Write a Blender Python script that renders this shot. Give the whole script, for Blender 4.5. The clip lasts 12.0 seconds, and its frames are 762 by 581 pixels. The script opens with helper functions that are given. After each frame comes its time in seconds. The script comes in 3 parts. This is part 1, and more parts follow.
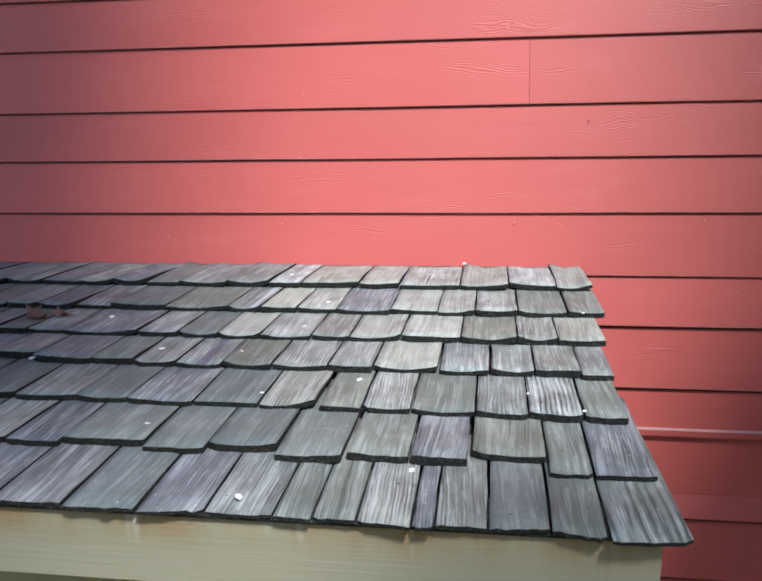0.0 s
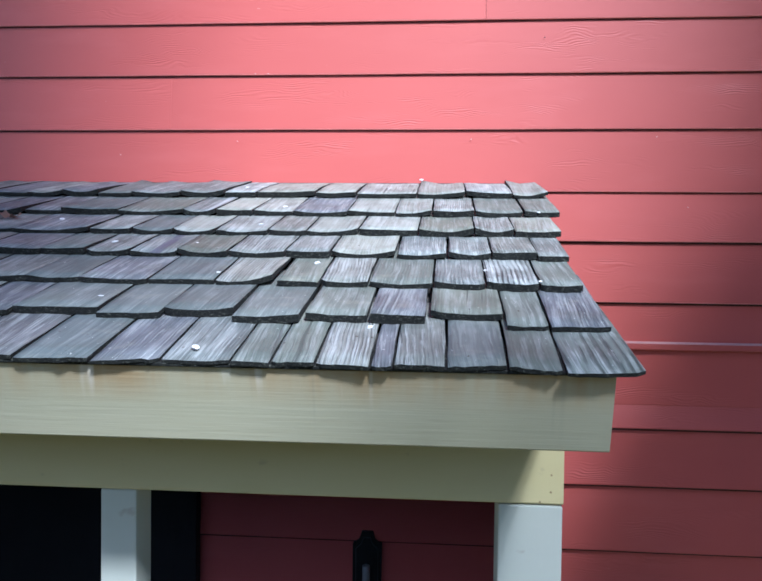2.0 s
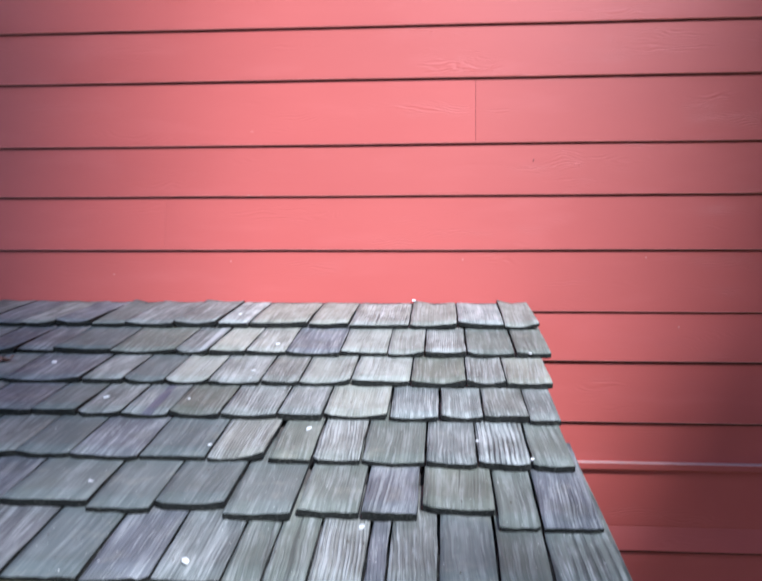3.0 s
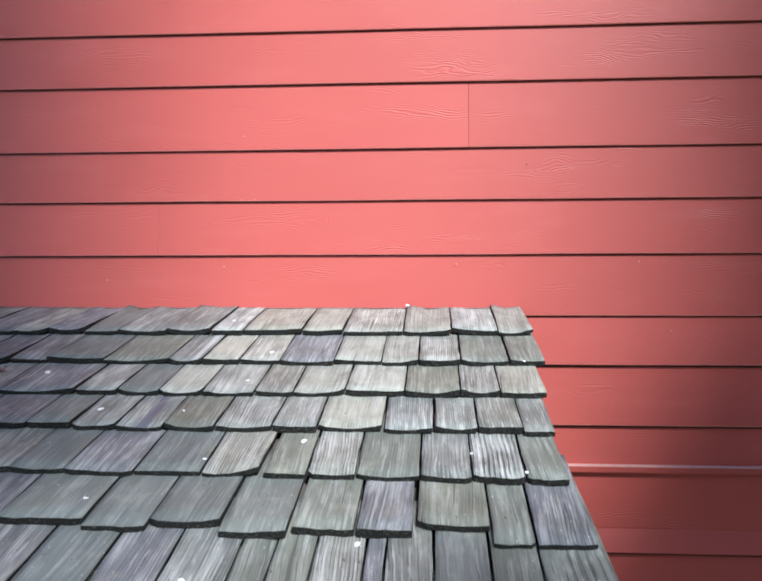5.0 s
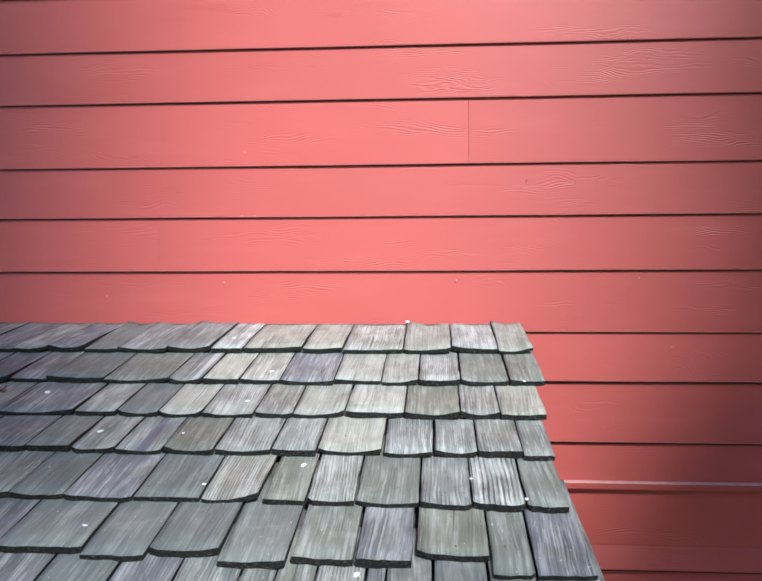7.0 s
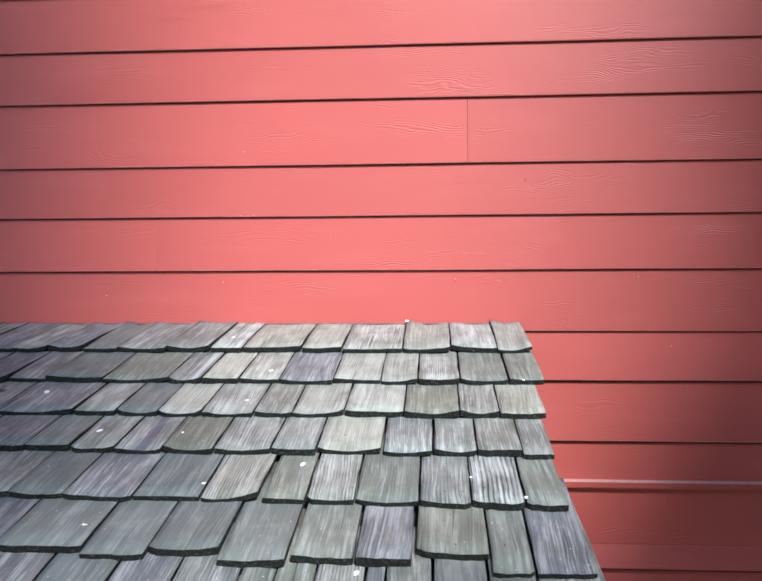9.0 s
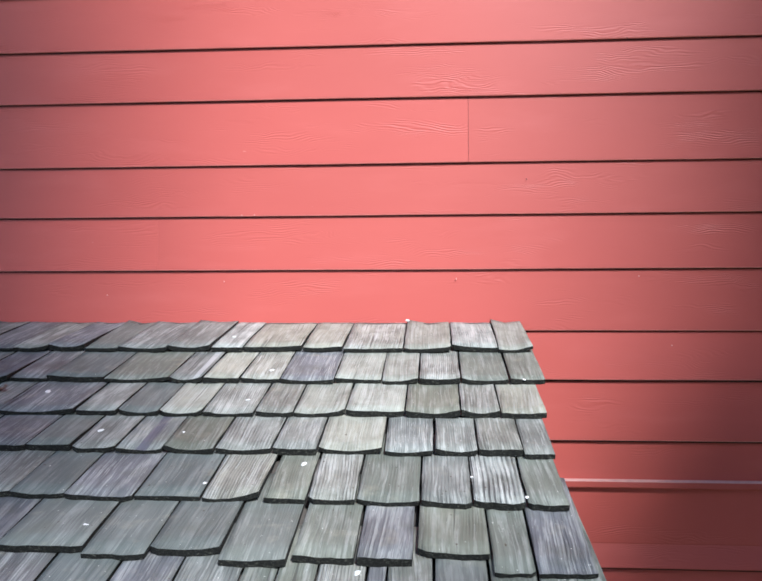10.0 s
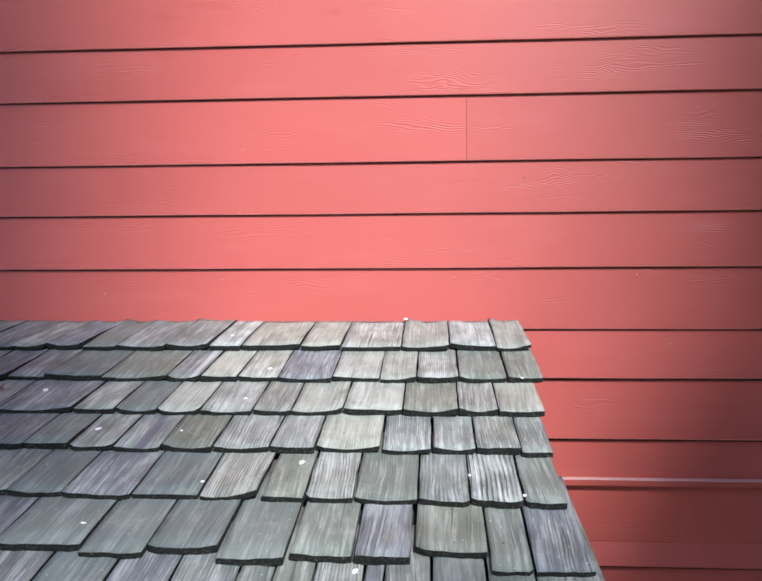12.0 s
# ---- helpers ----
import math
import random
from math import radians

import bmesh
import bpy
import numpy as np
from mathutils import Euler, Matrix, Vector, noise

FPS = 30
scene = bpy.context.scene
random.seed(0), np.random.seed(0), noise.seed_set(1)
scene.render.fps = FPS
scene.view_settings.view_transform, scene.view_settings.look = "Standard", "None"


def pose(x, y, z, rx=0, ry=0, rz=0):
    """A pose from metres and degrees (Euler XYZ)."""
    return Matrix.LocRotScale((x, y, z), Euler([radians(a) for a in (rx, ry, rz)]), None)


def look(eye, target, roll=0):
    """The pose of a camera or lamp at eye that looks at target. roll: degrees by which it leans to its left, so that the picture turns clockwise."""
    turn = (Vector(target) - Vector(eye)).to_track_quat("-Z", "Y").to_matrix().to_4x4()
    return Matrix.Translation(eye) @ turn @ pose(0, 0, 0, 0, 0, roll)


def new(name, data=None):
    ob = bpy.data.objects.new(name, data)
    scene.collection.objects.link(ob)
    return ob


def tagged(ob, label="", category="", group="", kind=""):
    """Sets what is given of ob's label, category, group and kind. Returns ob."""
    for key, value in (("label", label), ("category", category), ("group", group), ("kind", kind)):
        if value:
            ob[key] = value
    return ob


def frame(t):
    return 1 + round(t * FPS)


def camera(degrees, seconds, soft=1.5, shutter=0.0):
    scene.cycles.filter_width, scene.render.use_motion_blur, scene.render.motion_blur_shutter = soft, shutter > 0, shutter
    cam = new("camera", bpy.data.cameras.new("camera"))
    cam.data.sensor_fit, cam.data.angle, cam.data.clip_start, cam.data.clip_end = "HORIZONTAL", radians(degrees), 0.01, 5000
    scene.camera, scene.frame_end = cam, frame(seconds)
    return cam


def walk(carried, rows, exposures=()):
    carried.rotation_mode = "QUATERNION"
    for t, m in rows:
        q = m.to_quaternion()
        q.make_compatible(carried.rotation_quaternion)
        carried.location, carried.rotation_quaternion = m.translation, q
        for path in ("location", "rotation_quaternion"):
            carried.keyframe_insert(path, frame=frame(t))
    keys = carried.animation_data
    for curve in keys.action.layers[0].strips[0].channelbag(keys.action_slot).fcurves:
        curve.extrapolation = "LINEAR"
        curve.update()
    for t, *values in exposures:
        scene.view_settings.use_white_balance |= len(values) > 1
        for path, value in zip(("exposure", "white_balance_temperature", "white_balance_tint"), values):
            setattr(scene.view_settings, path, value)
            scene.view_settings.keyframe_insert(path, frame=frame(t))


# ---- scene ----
# The camera: carried on a pole in front of a shingled porch roof, rising and sinking.
cam = camera(52.2, 12.0, soft=1.8, shutter=0.5)
PATH = [
    (0, (-0.2850, -2.6925, 2.8163), (-0.6312, -0.2163, 2.8200), 0.80),
    (0.5, (-0.2812, -2.6937, 2.8050), (-0.5450, -0.2087, 2.8512), 0.40),
    (1, (-0.2850, -2.6937, 2.7338), (-0.4325, -0.1987, 2.7345), 0.75),
    (1.5, (-0.2850, -2.6925, 2.6412), (-0.4800, -0.2000, 2.5838), 0.70),
    (2, (-0.2863, -2.6913, 2.6162), (-0.4913, -0.2000, 2.5425), 0.70),
    (2.5, (-0.2887, -2.6900, 2.7325), (-0.4825, -0.1975, 2.7288), 0.70),
    (3, (-0.2812, -2.6950, 2.8775), (-0.4713, -0.2025, 2.9450), 0.30),
    (3.2, (-0.2825, -2.6987, 2.8975), (-0.4550, -0.2075, 2.9987), -0.20),
    (4.8, (-0.2800, -2.6950, 2.9000), (-0.4512, -0.2013, 2.9388), -0.00),
    (5, (-0.2825, -2.6963, 2.9213), (-0.4512, -0.2025, 2.9637), 0.00),
    (5.5, (-0.2812, -2.6963, 2.9562), (-0.4562, -0.2025, 2.9962), 0.00),
    (6, (-0.2787, -2.6937, 2.9637), (-0.4587, -0.2013, 3.0025), -0.00),
    (6.5, (-0.2812, -2.6963, 2.9650), (-0.4550, -0.2025, 3.0100), -0.10),
    (7, (-0.2800, -2.6963, 2.9663), (-0.4512, -0.2025, 3.0187), -0.00),
    (9, (-0.2800, -2.6963, 2.9637), (-0.4487, -0.2025, 3.0163), -0.10),
    (9.5, (-0.2812, -2.6963, 2.9650), (-0.4500, -0.2025, 3.0150), -0.10),
    (10, (-0.2812, -2.6975, 2.9663), (-0.4512, -0.2037, 3.0150), -0.10),
    (10.5, (-0.2825, -2.6963, 2.9663), (-0.4487, -0.2025, 3.0137), -0.00),
    (11, (-0.2812, -2.6975, 2.9675), (-0.4475, -0.2037, 3.0112), -0.00),
    (11.5, (-0.2800, -2.6963, 2.9650), (-0.4400, -0.2025, 3.0112), -0.10),
    (12, (-0.2800, -2.6963, 2.9650), (-0.4450, -0.2025, 3.0100), -0.10),
]
EXPOSURES = [(0.0, 0.36, 5200, 10), (1.0, 0.36, 5000, 10), (1.6, 0.46, 4850, 10), (2.1, 0.62, 4650, 10), (2.6, 0.48, 4650, 11), (3.0, 0.50, 4900, 12), (3.3, 0.48, 5000, 11), (5.0, 0.48, 5250, 9), (12.0, 0.48, 5250, 9)]
walk(cam, [(t, look(eye, target, roll)) for t, eye, target, roll in PATH], EXPOSURES)

# ---- light: a high hazy sun falling between two added, unseen trees, and the sky ----
SUN_UP, SUN_TURN = 44.0, -25.0
world = bpy.data.worlds.new("sky")
scene.world = world
world.use_nodes = True
wn = world.node_tree.nodes
sky = wn.new("ShaderNodeTexSky")
sky.sky_type = "NISHITA"
sky.sun_disc = False
sky.sun_elevation = radians(SUN_UP)
sky.sun_rotation = radians(180 - SUN_TURN)
sky.air_density, sky.dust_density, sky.ozone_density = 1.0, 1.5, 1.0
world.node_tree.links.new(sky.outputs["Color"], wn["Background"].inputs["Color"])
wn["Background"].inputs["Strength"].default_value = 0.10
sun_data = bpy.data.lights.new("sun", "SUN")
sun_data.energy, sun_data.angle, sun_data.color = 5.0, radians(8), (1.0, 0.89, 0.75)
sun = new("sun", sun_data)
sun.matrix_world = look((0, 0, 0), (math.sin(radians(SUN_TURN)) * math.cos(radians(SUN_UP)), math.cos(radians(SUN_TURN)) * math.cos(radians(SUN_UP)), -math.sin(radians(SUN_UP))))


# ---- materials ----
class Nodes:
    """A small hand for wiring one material."""

    def __init__(self, name):
        self.mat = bpy.data.materials.new(name)
        self.mat.use_nodes = True
        self.tree = self.mat.node_tree
        self.bsdf = self.tree.nodes["Principled BSDF"]

    def add(self, kind, values=(), **props):
        n = self.tree.nodes.new(kind)
        for key, value in props.items():
            setattr(n, key, value)
        for key, value in dict(values).items():
            if isinstance(value, bpy.types.NodeSocket):
                self.tree.links.new(value, n.inputs[key])
            else:
                n.inputs[key].default_value = value
        return n

    def put(self, key, value):
        if isinstance(value, bpy.types.NodeSocket):
            self.tree.links.new(value, self.bsdf.inputs[key])
        else:
            self.bsdf.inputs[key].default_value = value

    def math(self, op, a, b=0.0, c=0.0):
        return self.add("ShaderNodeMath", {0: a, 1: b, 2: c}, operation=op).outputs[0]

    def coords(self, scale, shift=37.0):
        """Object coordinates, stretched, and shifted for each object by its own random number."""
        tc = self.add("ShaderNodeTexCoord").outputs["Object"]
        rnd = self.add("ShaderNodeObjectInfo").outputs["Random"]
        off = self.math("MULTIPLY", rnd, shift)
        vec = self.add("ShaderNodeCombineXYZ", {0: off, 1: off, 2: off}).outputs[0]
        moved = self.add("ShaderNodeVectorMath", {0: tc, 1: vec}, operation="ADD").outputs[0]
        return self.add("ShaderNodeVectorMath", {0: moved, 1: scale}, operation="MULTIPLY").outputs[0]

    def noise(self, vec, scale=1.0, detail=3.0, rough=0.5, bend=0.0):
        return self.add("ShaderNodeTexNoise", {"Vector": vec, "Scale": scale, "Detail": detail, "Roughness": rough, "Distortion": bend}).outputs["Fac"]

    def ramp(self, fac, stops):
        r = self.add("ShaderNodeValToRGB", {"Fac": fac})
        els = r.color_ramp.elements
        while len(els) < len(stops):
            els.new(0.5)
        for el, (p, c) in zip(els, stops):
            el.position = p
            el.color = (c, c, c, 1) if isinstance(c, (int, float)) else (*c, 1)
        return r.outputs["Color"]

    def mix(self, fac, a, b, blend="MIX"):
        n = self.add("ShaderNodeMix", {0: fac}, data_type="RGBA", blend_type=blend)
        for i, v in ((6, a), (7, b)):
            if isinstance(v, bpy.types.NodeSocket):
                self.tree.links.new(v, n.inputs[i])
            else:
                n.inputs[i].default_value = (*v, 1)
        return n.outputs[2]

    def bump(self, height, strength, distance, normal=None):
        values = {"Height": height, "Strength": strength, "Distance": distance}
        if normal:
            values["Normal"] = normal
        return self.add("ShaderNodeBump", values).outputs["Normal"]


def red_paint():
    n = Nodes("red_siding_paint")
    # contour lines of a stretched noise give the embossed cathedral grain
    hills = n.noise(n.coords((2.8, 1.0, 8.0)), 1.0, 3.0, 0.45, 0.3)
    up = n.add("ShaderNodeSeparateXYZ", {0: n.coords((1.0, 1.0, 1.0), 1.0)}).outputs["Z"]
    rings = n.math("SINE", n.math("MULTIPLY_ADD", up, 760.0, n.math("MULTIPLY", hills, 120.0)))
    where = n.ramp(n.noise(n.coords((2.6, 1.0, 13.0), 91.0), 1.0, 4.0, 0.65), [(0.53, 0.0), (0.68, 1.0)])
    fine = n.noise(n.coords((9.0, 20.0, 420.0)), 1.0, 3.0, 0.6)
    grain = n.math("MULTIPLY", rings, where)
    rnd = n.add("ShaderNodeObjectInfo").outputs["Random"]
    cloud = n.noise(n.coords((1.1, 1.0, 3.5), 53.0), 1.0, 4.0, 0.6)
    base = n.mix(cloud, (0.500, 0.094, 0.076), (0.570, 0.121, 0.096))
    faded = n.mix(n.math("MULTIPLY", n.ramp(n.noise(n.coords((2.6, 1.0, 11.0), 17.0), 1.0, 3.0), [(0.55, 0.0), (0.75, 1.0)]), 0.35), base, (0.60, 0.142, 0.122))
    tone = n.math("MULTIPLY_ADD", rnd, 0.12, 0.94)
    col = n.mix(1.0, faded, n.add("ShaderNodeCombineXYZ", {0: tone, 1: tone, 2: tone}).outputs[0], "MULTIPLY")
    flecks = n.ramp(n.noise(n.coords((30.0, 30.0, 60.0), 11.0), 1.0, 1.0), [(0.83, 0.0), (0.85, 1.0)])
    n.put("Base Color", n.mix(n.math("MULTIPLY", flecks, 0.3), col, (0.75, 0.42, 0.36)))
    n.put("Roughness", n.math("MULTIPLY_ADD", cloud, 0.08, 0.48))
    n.put("Specular IOR Level", 0.45)
    b = n.bump(fine, 0.12, 0.0003)
    n.put("Normal", n.bump(grain, 0.7, 0.0006, b))
    return n.mat


def shingle_wood(name, dark, light, silver, lines, crack, smooth=0.0, pitch=760.0, stripe=None):
    """Weathered split wood: wandering growth lines, silvered streaks, fine fibre, cracks. smooth calms the relief."""
    n = Nodes(name)
    rnd = n.add("ShaderNodeObjectInfo").outputs["Random"]
    r2 = n.math("FRACT", n.math("MULTIPLY", rnd, 17.31))
    r3 = n.math("FRACT", n.math("MULTIPLY", rnd, 71.7))
    r4 = n.math("FRACT", n.math("MULTIPLY", rnd, 133.3))
    # the grain wanders a little from straight, more on some shingles
    place = n.add("ShaderNodeSeparateXYZ", {0: n.coords((1.0, 1.0, 1.0))})
    sway = n.noise(n.coords((9.0, 5.0, 4.0), 23.0), 1.0, 2.0, 0.5)
    across = n.math("MULTIPLY_ADD", sway, 0.016, place.outputs["X"])
    leaning = n.math("MULTIPLY_ADD", n.math("SUBTRACT", r4, 0.5), n.math("MULTIPLY", place.outputs["Y"], 0.10), across)
    flow = n.add("ShaderNodeCombineXYZ", {0: leaning, 1: place.outputs["Y"], 2: place.outputs["Z"]}).outputs[0]

    def along(x, y, z=8.0):
        return n.add("ShaderNodeVectorMath", {0: flow, 1: (x, y, z)}, operation="MULTIPLY").outputs[0]

    fibre = n.noise(along(330.0, 6.0), 1.0, 4.0, 0.7)
    streak = n.noise(along(120.0, 2.6), 1.0, 4.0, 0.65)
    broad = n.noise(n.coords((17.0, 7.0, 6.0), 61.0), 1.0, 3.0, 0.6)
    stain = n.noise(n.coords((11.0, 13.0, 6.0), 47.0), 1.0, 4.0, 0.65)
    gap = n.math("MULTIPLY_ADD", r3, 0.6 * pitch, pitch)
    ringed = n.math("MULTIPLY_ADD", n.math("SINE", n.math("MULTIPLY_ADD", leaning, gap, n.math("MULTIPLY", streak, 5.0))), 0.5, 0.5)
    faint = n.ramp(broad, [(0.38, 1.0), (0.60, 0.25)])
    rings = n.math("SUBTRACT", 1.0, n.math("MULTIPLY", n.math("SUBTRACT", 1.0, n.ramp(ringed, [(0.06, 0.0), (0.42, 1.0)])), faint))
    grain = n.math("ADD", n.math("MULTIPLY", broad, 0.45), n.math("ADD", n.math("MULTIPLY", streak, 0.35), n.math("MULTIPLY", fibre, 0.20)))
    col = n.mix(n.ramp(grain, [(0.37, 0.0), (0.63, 1.0)]), dark, light)
    col = n.mix(0.9, col, n.mix(r2, (0.935, 1.00, 1.00), (1.01, 1.015, 0.92)), "MULTIPLY")
    # silvered patches broken into streaks
    bare = n.math("MULTIPLY", n.ramp(n.noise(n.coords((34.0, 6.5, 6.0), 83.0), 1.0, 3.0, 0.6), [(0.44, 0.0), (0.62, 1.0)]), n.ramp(streak, [(0.45, 0.0), (0.53, 1.0)]))
    col = n.mix(n.math("MULTIPLY", bare, silver), col, (0.60, 0.605, 0.565))
    # short raised flakes along the grain
    flake = n.noise(along(150.0, 10.0), 1.0, 3.0, 0.6)
    col = n.mix(n.math("MULTIPLY", n.ramp(flake, [(0.575, 0.0), (0.615, 1.0)]), 0.08 + 0.60 * silver * (1.0 - 0.6 * smooth)), col, (0.58, 0.585, 0.545))
    if stripe:
        middle, half, tone = stripe
        edge = n.math("MULTIPLY_ADD", streak, 0.8, n.math("DIVIDE", n.math("ABSOLUTE", n.math("SUBTRACT", n.add("ShaderNodeSeparateXYZ", {0: n.add("ShaderNodeTexCoord").outputs["Object"]}).outputs["X"], middle)), half))
        col = n.mix(n.math("MULTIPLY", n.ramp(n.math("MULTIPLY", edge, 0.5), [(0.55, 1.0), (0.75, 0.0)]), 0.8), col, tone)
    # dark growth lines between worn soft wood
    col = n.mix(n.math("MULTIPLY", n.math("SUBTRACT", 1.0, rings), lines), col, [c * 0.45 for c in dark])
    col = n.mix(n.math("MULTIPLY", n.ramp(fibre, [(0.30, 1.0), (0.42, 0.0)]), 0.55), col, [c * 0.55 for c in dark])
    # algae, damp stains and lichen
    col = n.mix(n.math("MULTIPLY", n.ramp(stain, [(0.52, 0.0), (0.74, 1.0)]), 0.45), col, (0.135, 0.140, 0.105))
    col = n.mix(n.math("MULTIPLY", n.ramp(stain, [(0.26, 1.0), (0.42, 0.0)]), 0.30), col, (0.42, 0.39, 0.29))
    split = n.noise(along(95.0, 1.6), 1.0, 1.0, 0.5)
    col = n.mix(n.math("MULTIPLY", n.ramp(split, [(0.245, 1.0), (0.275, 0.0)]), crack), col, (0.035, 0.034, 0.030))
    value = n.math("MULTIPLY_ADD", r3, 0.26, 0.80)
    col = n.mix(1.0, col, n.add("ShaderNodeCombineXYZ", {0: value, 1: value, 2: value}).outputs[0], "MULTIPLY")
    spots = n.ramp(n.noise(n.coords((210.0, 120.0, 90.0), 29.0), 1.0, 1.0), [(0.76, 0.0), (0.79, 1.0)])
    col = n.mix(n.math("MULTIPLY", spots, 0.65), col, (0.70, 0.69, 0.63))
    knots = n.ramp(n.noise(n.coords((130.0, 90.0, 60.0), 67.0), 1.0, 0.0), [(0.84, 0.0), (0.87, 1.0)])
    n.put("Base Color", n.mix(n.math("MULTIPLY", knots, 0.85), col, (0.07, 0.05, 0.03)))
    n.put("Roughness", n.math("MULTIPLY_ADD", fibre, 0.3, 0.50))
    n.put("Specular IOR Level", 0.40)
    high = n.math("ADD", n.math("MULTIPLY", rings, 0.25 + lines), n.math("ADD", n.math("MULTIPLY", streak, 0.8), n.math("MULTIPLY", n.ramp(split, [(0.24, 0.0), (0.31, 1.0)]), crack)))
    n.put("Normal", n.bump(high, 0.85 - 0.5 * smooth, 0.0026, n.bump(fibre, 0.7 - 0.4 * smooth, 0.0010)))
    return n.mat


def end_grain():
    n = Nodes("mossy_end_grain_with_shade")
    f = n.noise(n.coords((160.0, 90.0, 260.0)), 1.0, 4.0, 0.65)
    # Near-black tones put gap and underside shade into the mossy end grain.
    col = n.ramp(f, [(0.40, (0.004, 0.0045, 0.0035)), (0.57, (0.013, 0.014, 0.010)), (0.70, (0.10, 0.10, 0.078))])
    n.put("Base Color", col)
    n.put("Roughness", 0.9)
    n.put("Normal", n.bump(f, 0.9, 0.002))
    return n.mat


def cream_paint(name, stained, low=(0.375, 0.350, 0.220), high=(0.450, 0.425, 0.300)):
    n = Nodes(name)
    grain = n.noise(n.coords((6.0, 60.0, 170.0) if stained else (60.0, 60.0, 5.0)), 1.0, 4.0, 0.6, 0.2)
    cloud = n.noise(n.coords((3.0, 5.0, 9.0), 41.0), 1.0, 4.0, 0.6)
    col = n.mix(cloud, low, high)
    if stained:
        # brown drips, with the shingles' shadow under the butts painted into the same wash
        gen = n.add("ShaderNodeSeparateXYZ", {0: n.add("ShaderNodeTexCoord").outputs["Generated"]})
        top = n.ramp(gen.outputs["Z"], [(0.42, 0.0), (0.86, 1.0)])
        stain_shade = n.ramp(n.noise(n.coords((8.0, 1.0, 1.2), 5.0), 1.0, 4.0, 0.65), [(0.38, 0.12), (0.60, 1.0)])
        col = n.mix(n.math("MULTIPLY", n.math("MULTIPLY", top, stain_shade), 0.8), col, (0.36, 0.215, 0.075))
        runs = n.ramp(n.noise(n.coords((42.0, 1.0, 1.6), 3.0), 1.0, 2.0), [(0.66, 0.0), (0.80, 1.0)])
        col = n.mix(n.math("MULTIPLY", n.math("MULTIPLY", runs, top), 0.4), col, (0.22, 0.21, 0.17))
        here = n.add("ShaderNodeSeparateXYZ", {0: n.add("ShaderNodeTexCoord").outputs["Object"]}).outputs["X"]
        for at, wide in ((-0.108, 0.005), (-0.121, 0.0035), (-0.485, 0.003)):
            near = n.ramp(n.math("DIVIDE", n.math("ABSOLUTE", n.math("SUBTRACT", here, at)), wide), [(0.2, 1.0), (1.0, 0.0)])
            col = n.mix(n.math("MULTIPLY", n.math("MULTIPLY", near, n.ramp(gen.outputs["Z"], [(0.15, 0.1), (0.9, 1.0)])), 0.24), col, (0.20, 0.20, 0.15))
        lines = n.noise(n.coords((5.0, 1.0, 120.0), 19.0), 1.0, 4.0, 0.65)
        col = n.mix(n.math("MULTIPLY", n.ramp(lines, [(0.52, 0.0), (0.70, 1.0)]), 0.35), col, (0.42, 0.38, 0.25))
        # pale drips, with light falling between the shingles painted in
        pale = n.ramp(n.noise(n.coords((26.0, 1.0, 3.0), 7.0), 1.0, 2.0), [(0.64, 0.0), (0.74, 1.0)])
        col = n.mix(n.math("MULTIPLY", n.math("MULTIPLY", pale, top), 0.6), col, (0.78, 0.77, 0.70))
    blot = n.ramp(n.noise(n.coords((16.0, 16.0, 22.0), 13.0), 1.0, 3.0), [(0.68, 0.0), (0.76, 1.0)])
    col = n.mix(n.math("MULTIPLY", blot, 0.45), col, (0.33, 0.27, 0.19))
    n.put("Base Color", col)
    n.put("Roughness", n.math("MULTIPLY_ADD", grain, 0.25, 0.42))
    n.put("Normal", n.bump(grain, 0.5 if stained else 0.25, 0.0013))
    return n.mat


def plain(name, color, rough, scale=12.0, vary=0.25, metal=0.0, relief=0.001):
    n = Nodes(name)
    f = n.noise(n.coords((scale, scale, scale)), 1.0, 5.0, 0.6)
    n.put("Base Color", n.mix(f, [c * (1 - vary) for c in color], [min(1.0, c * (1 + vary)) for c in color]))
    n.put("Roughness", n.math("MULTIPLY_ADD", f, 0.2, rough - 0.1))
    n.put("Metallic", metal)
    n.put("Normal", n.bump(f, 0.4, relief))
    return n.mat


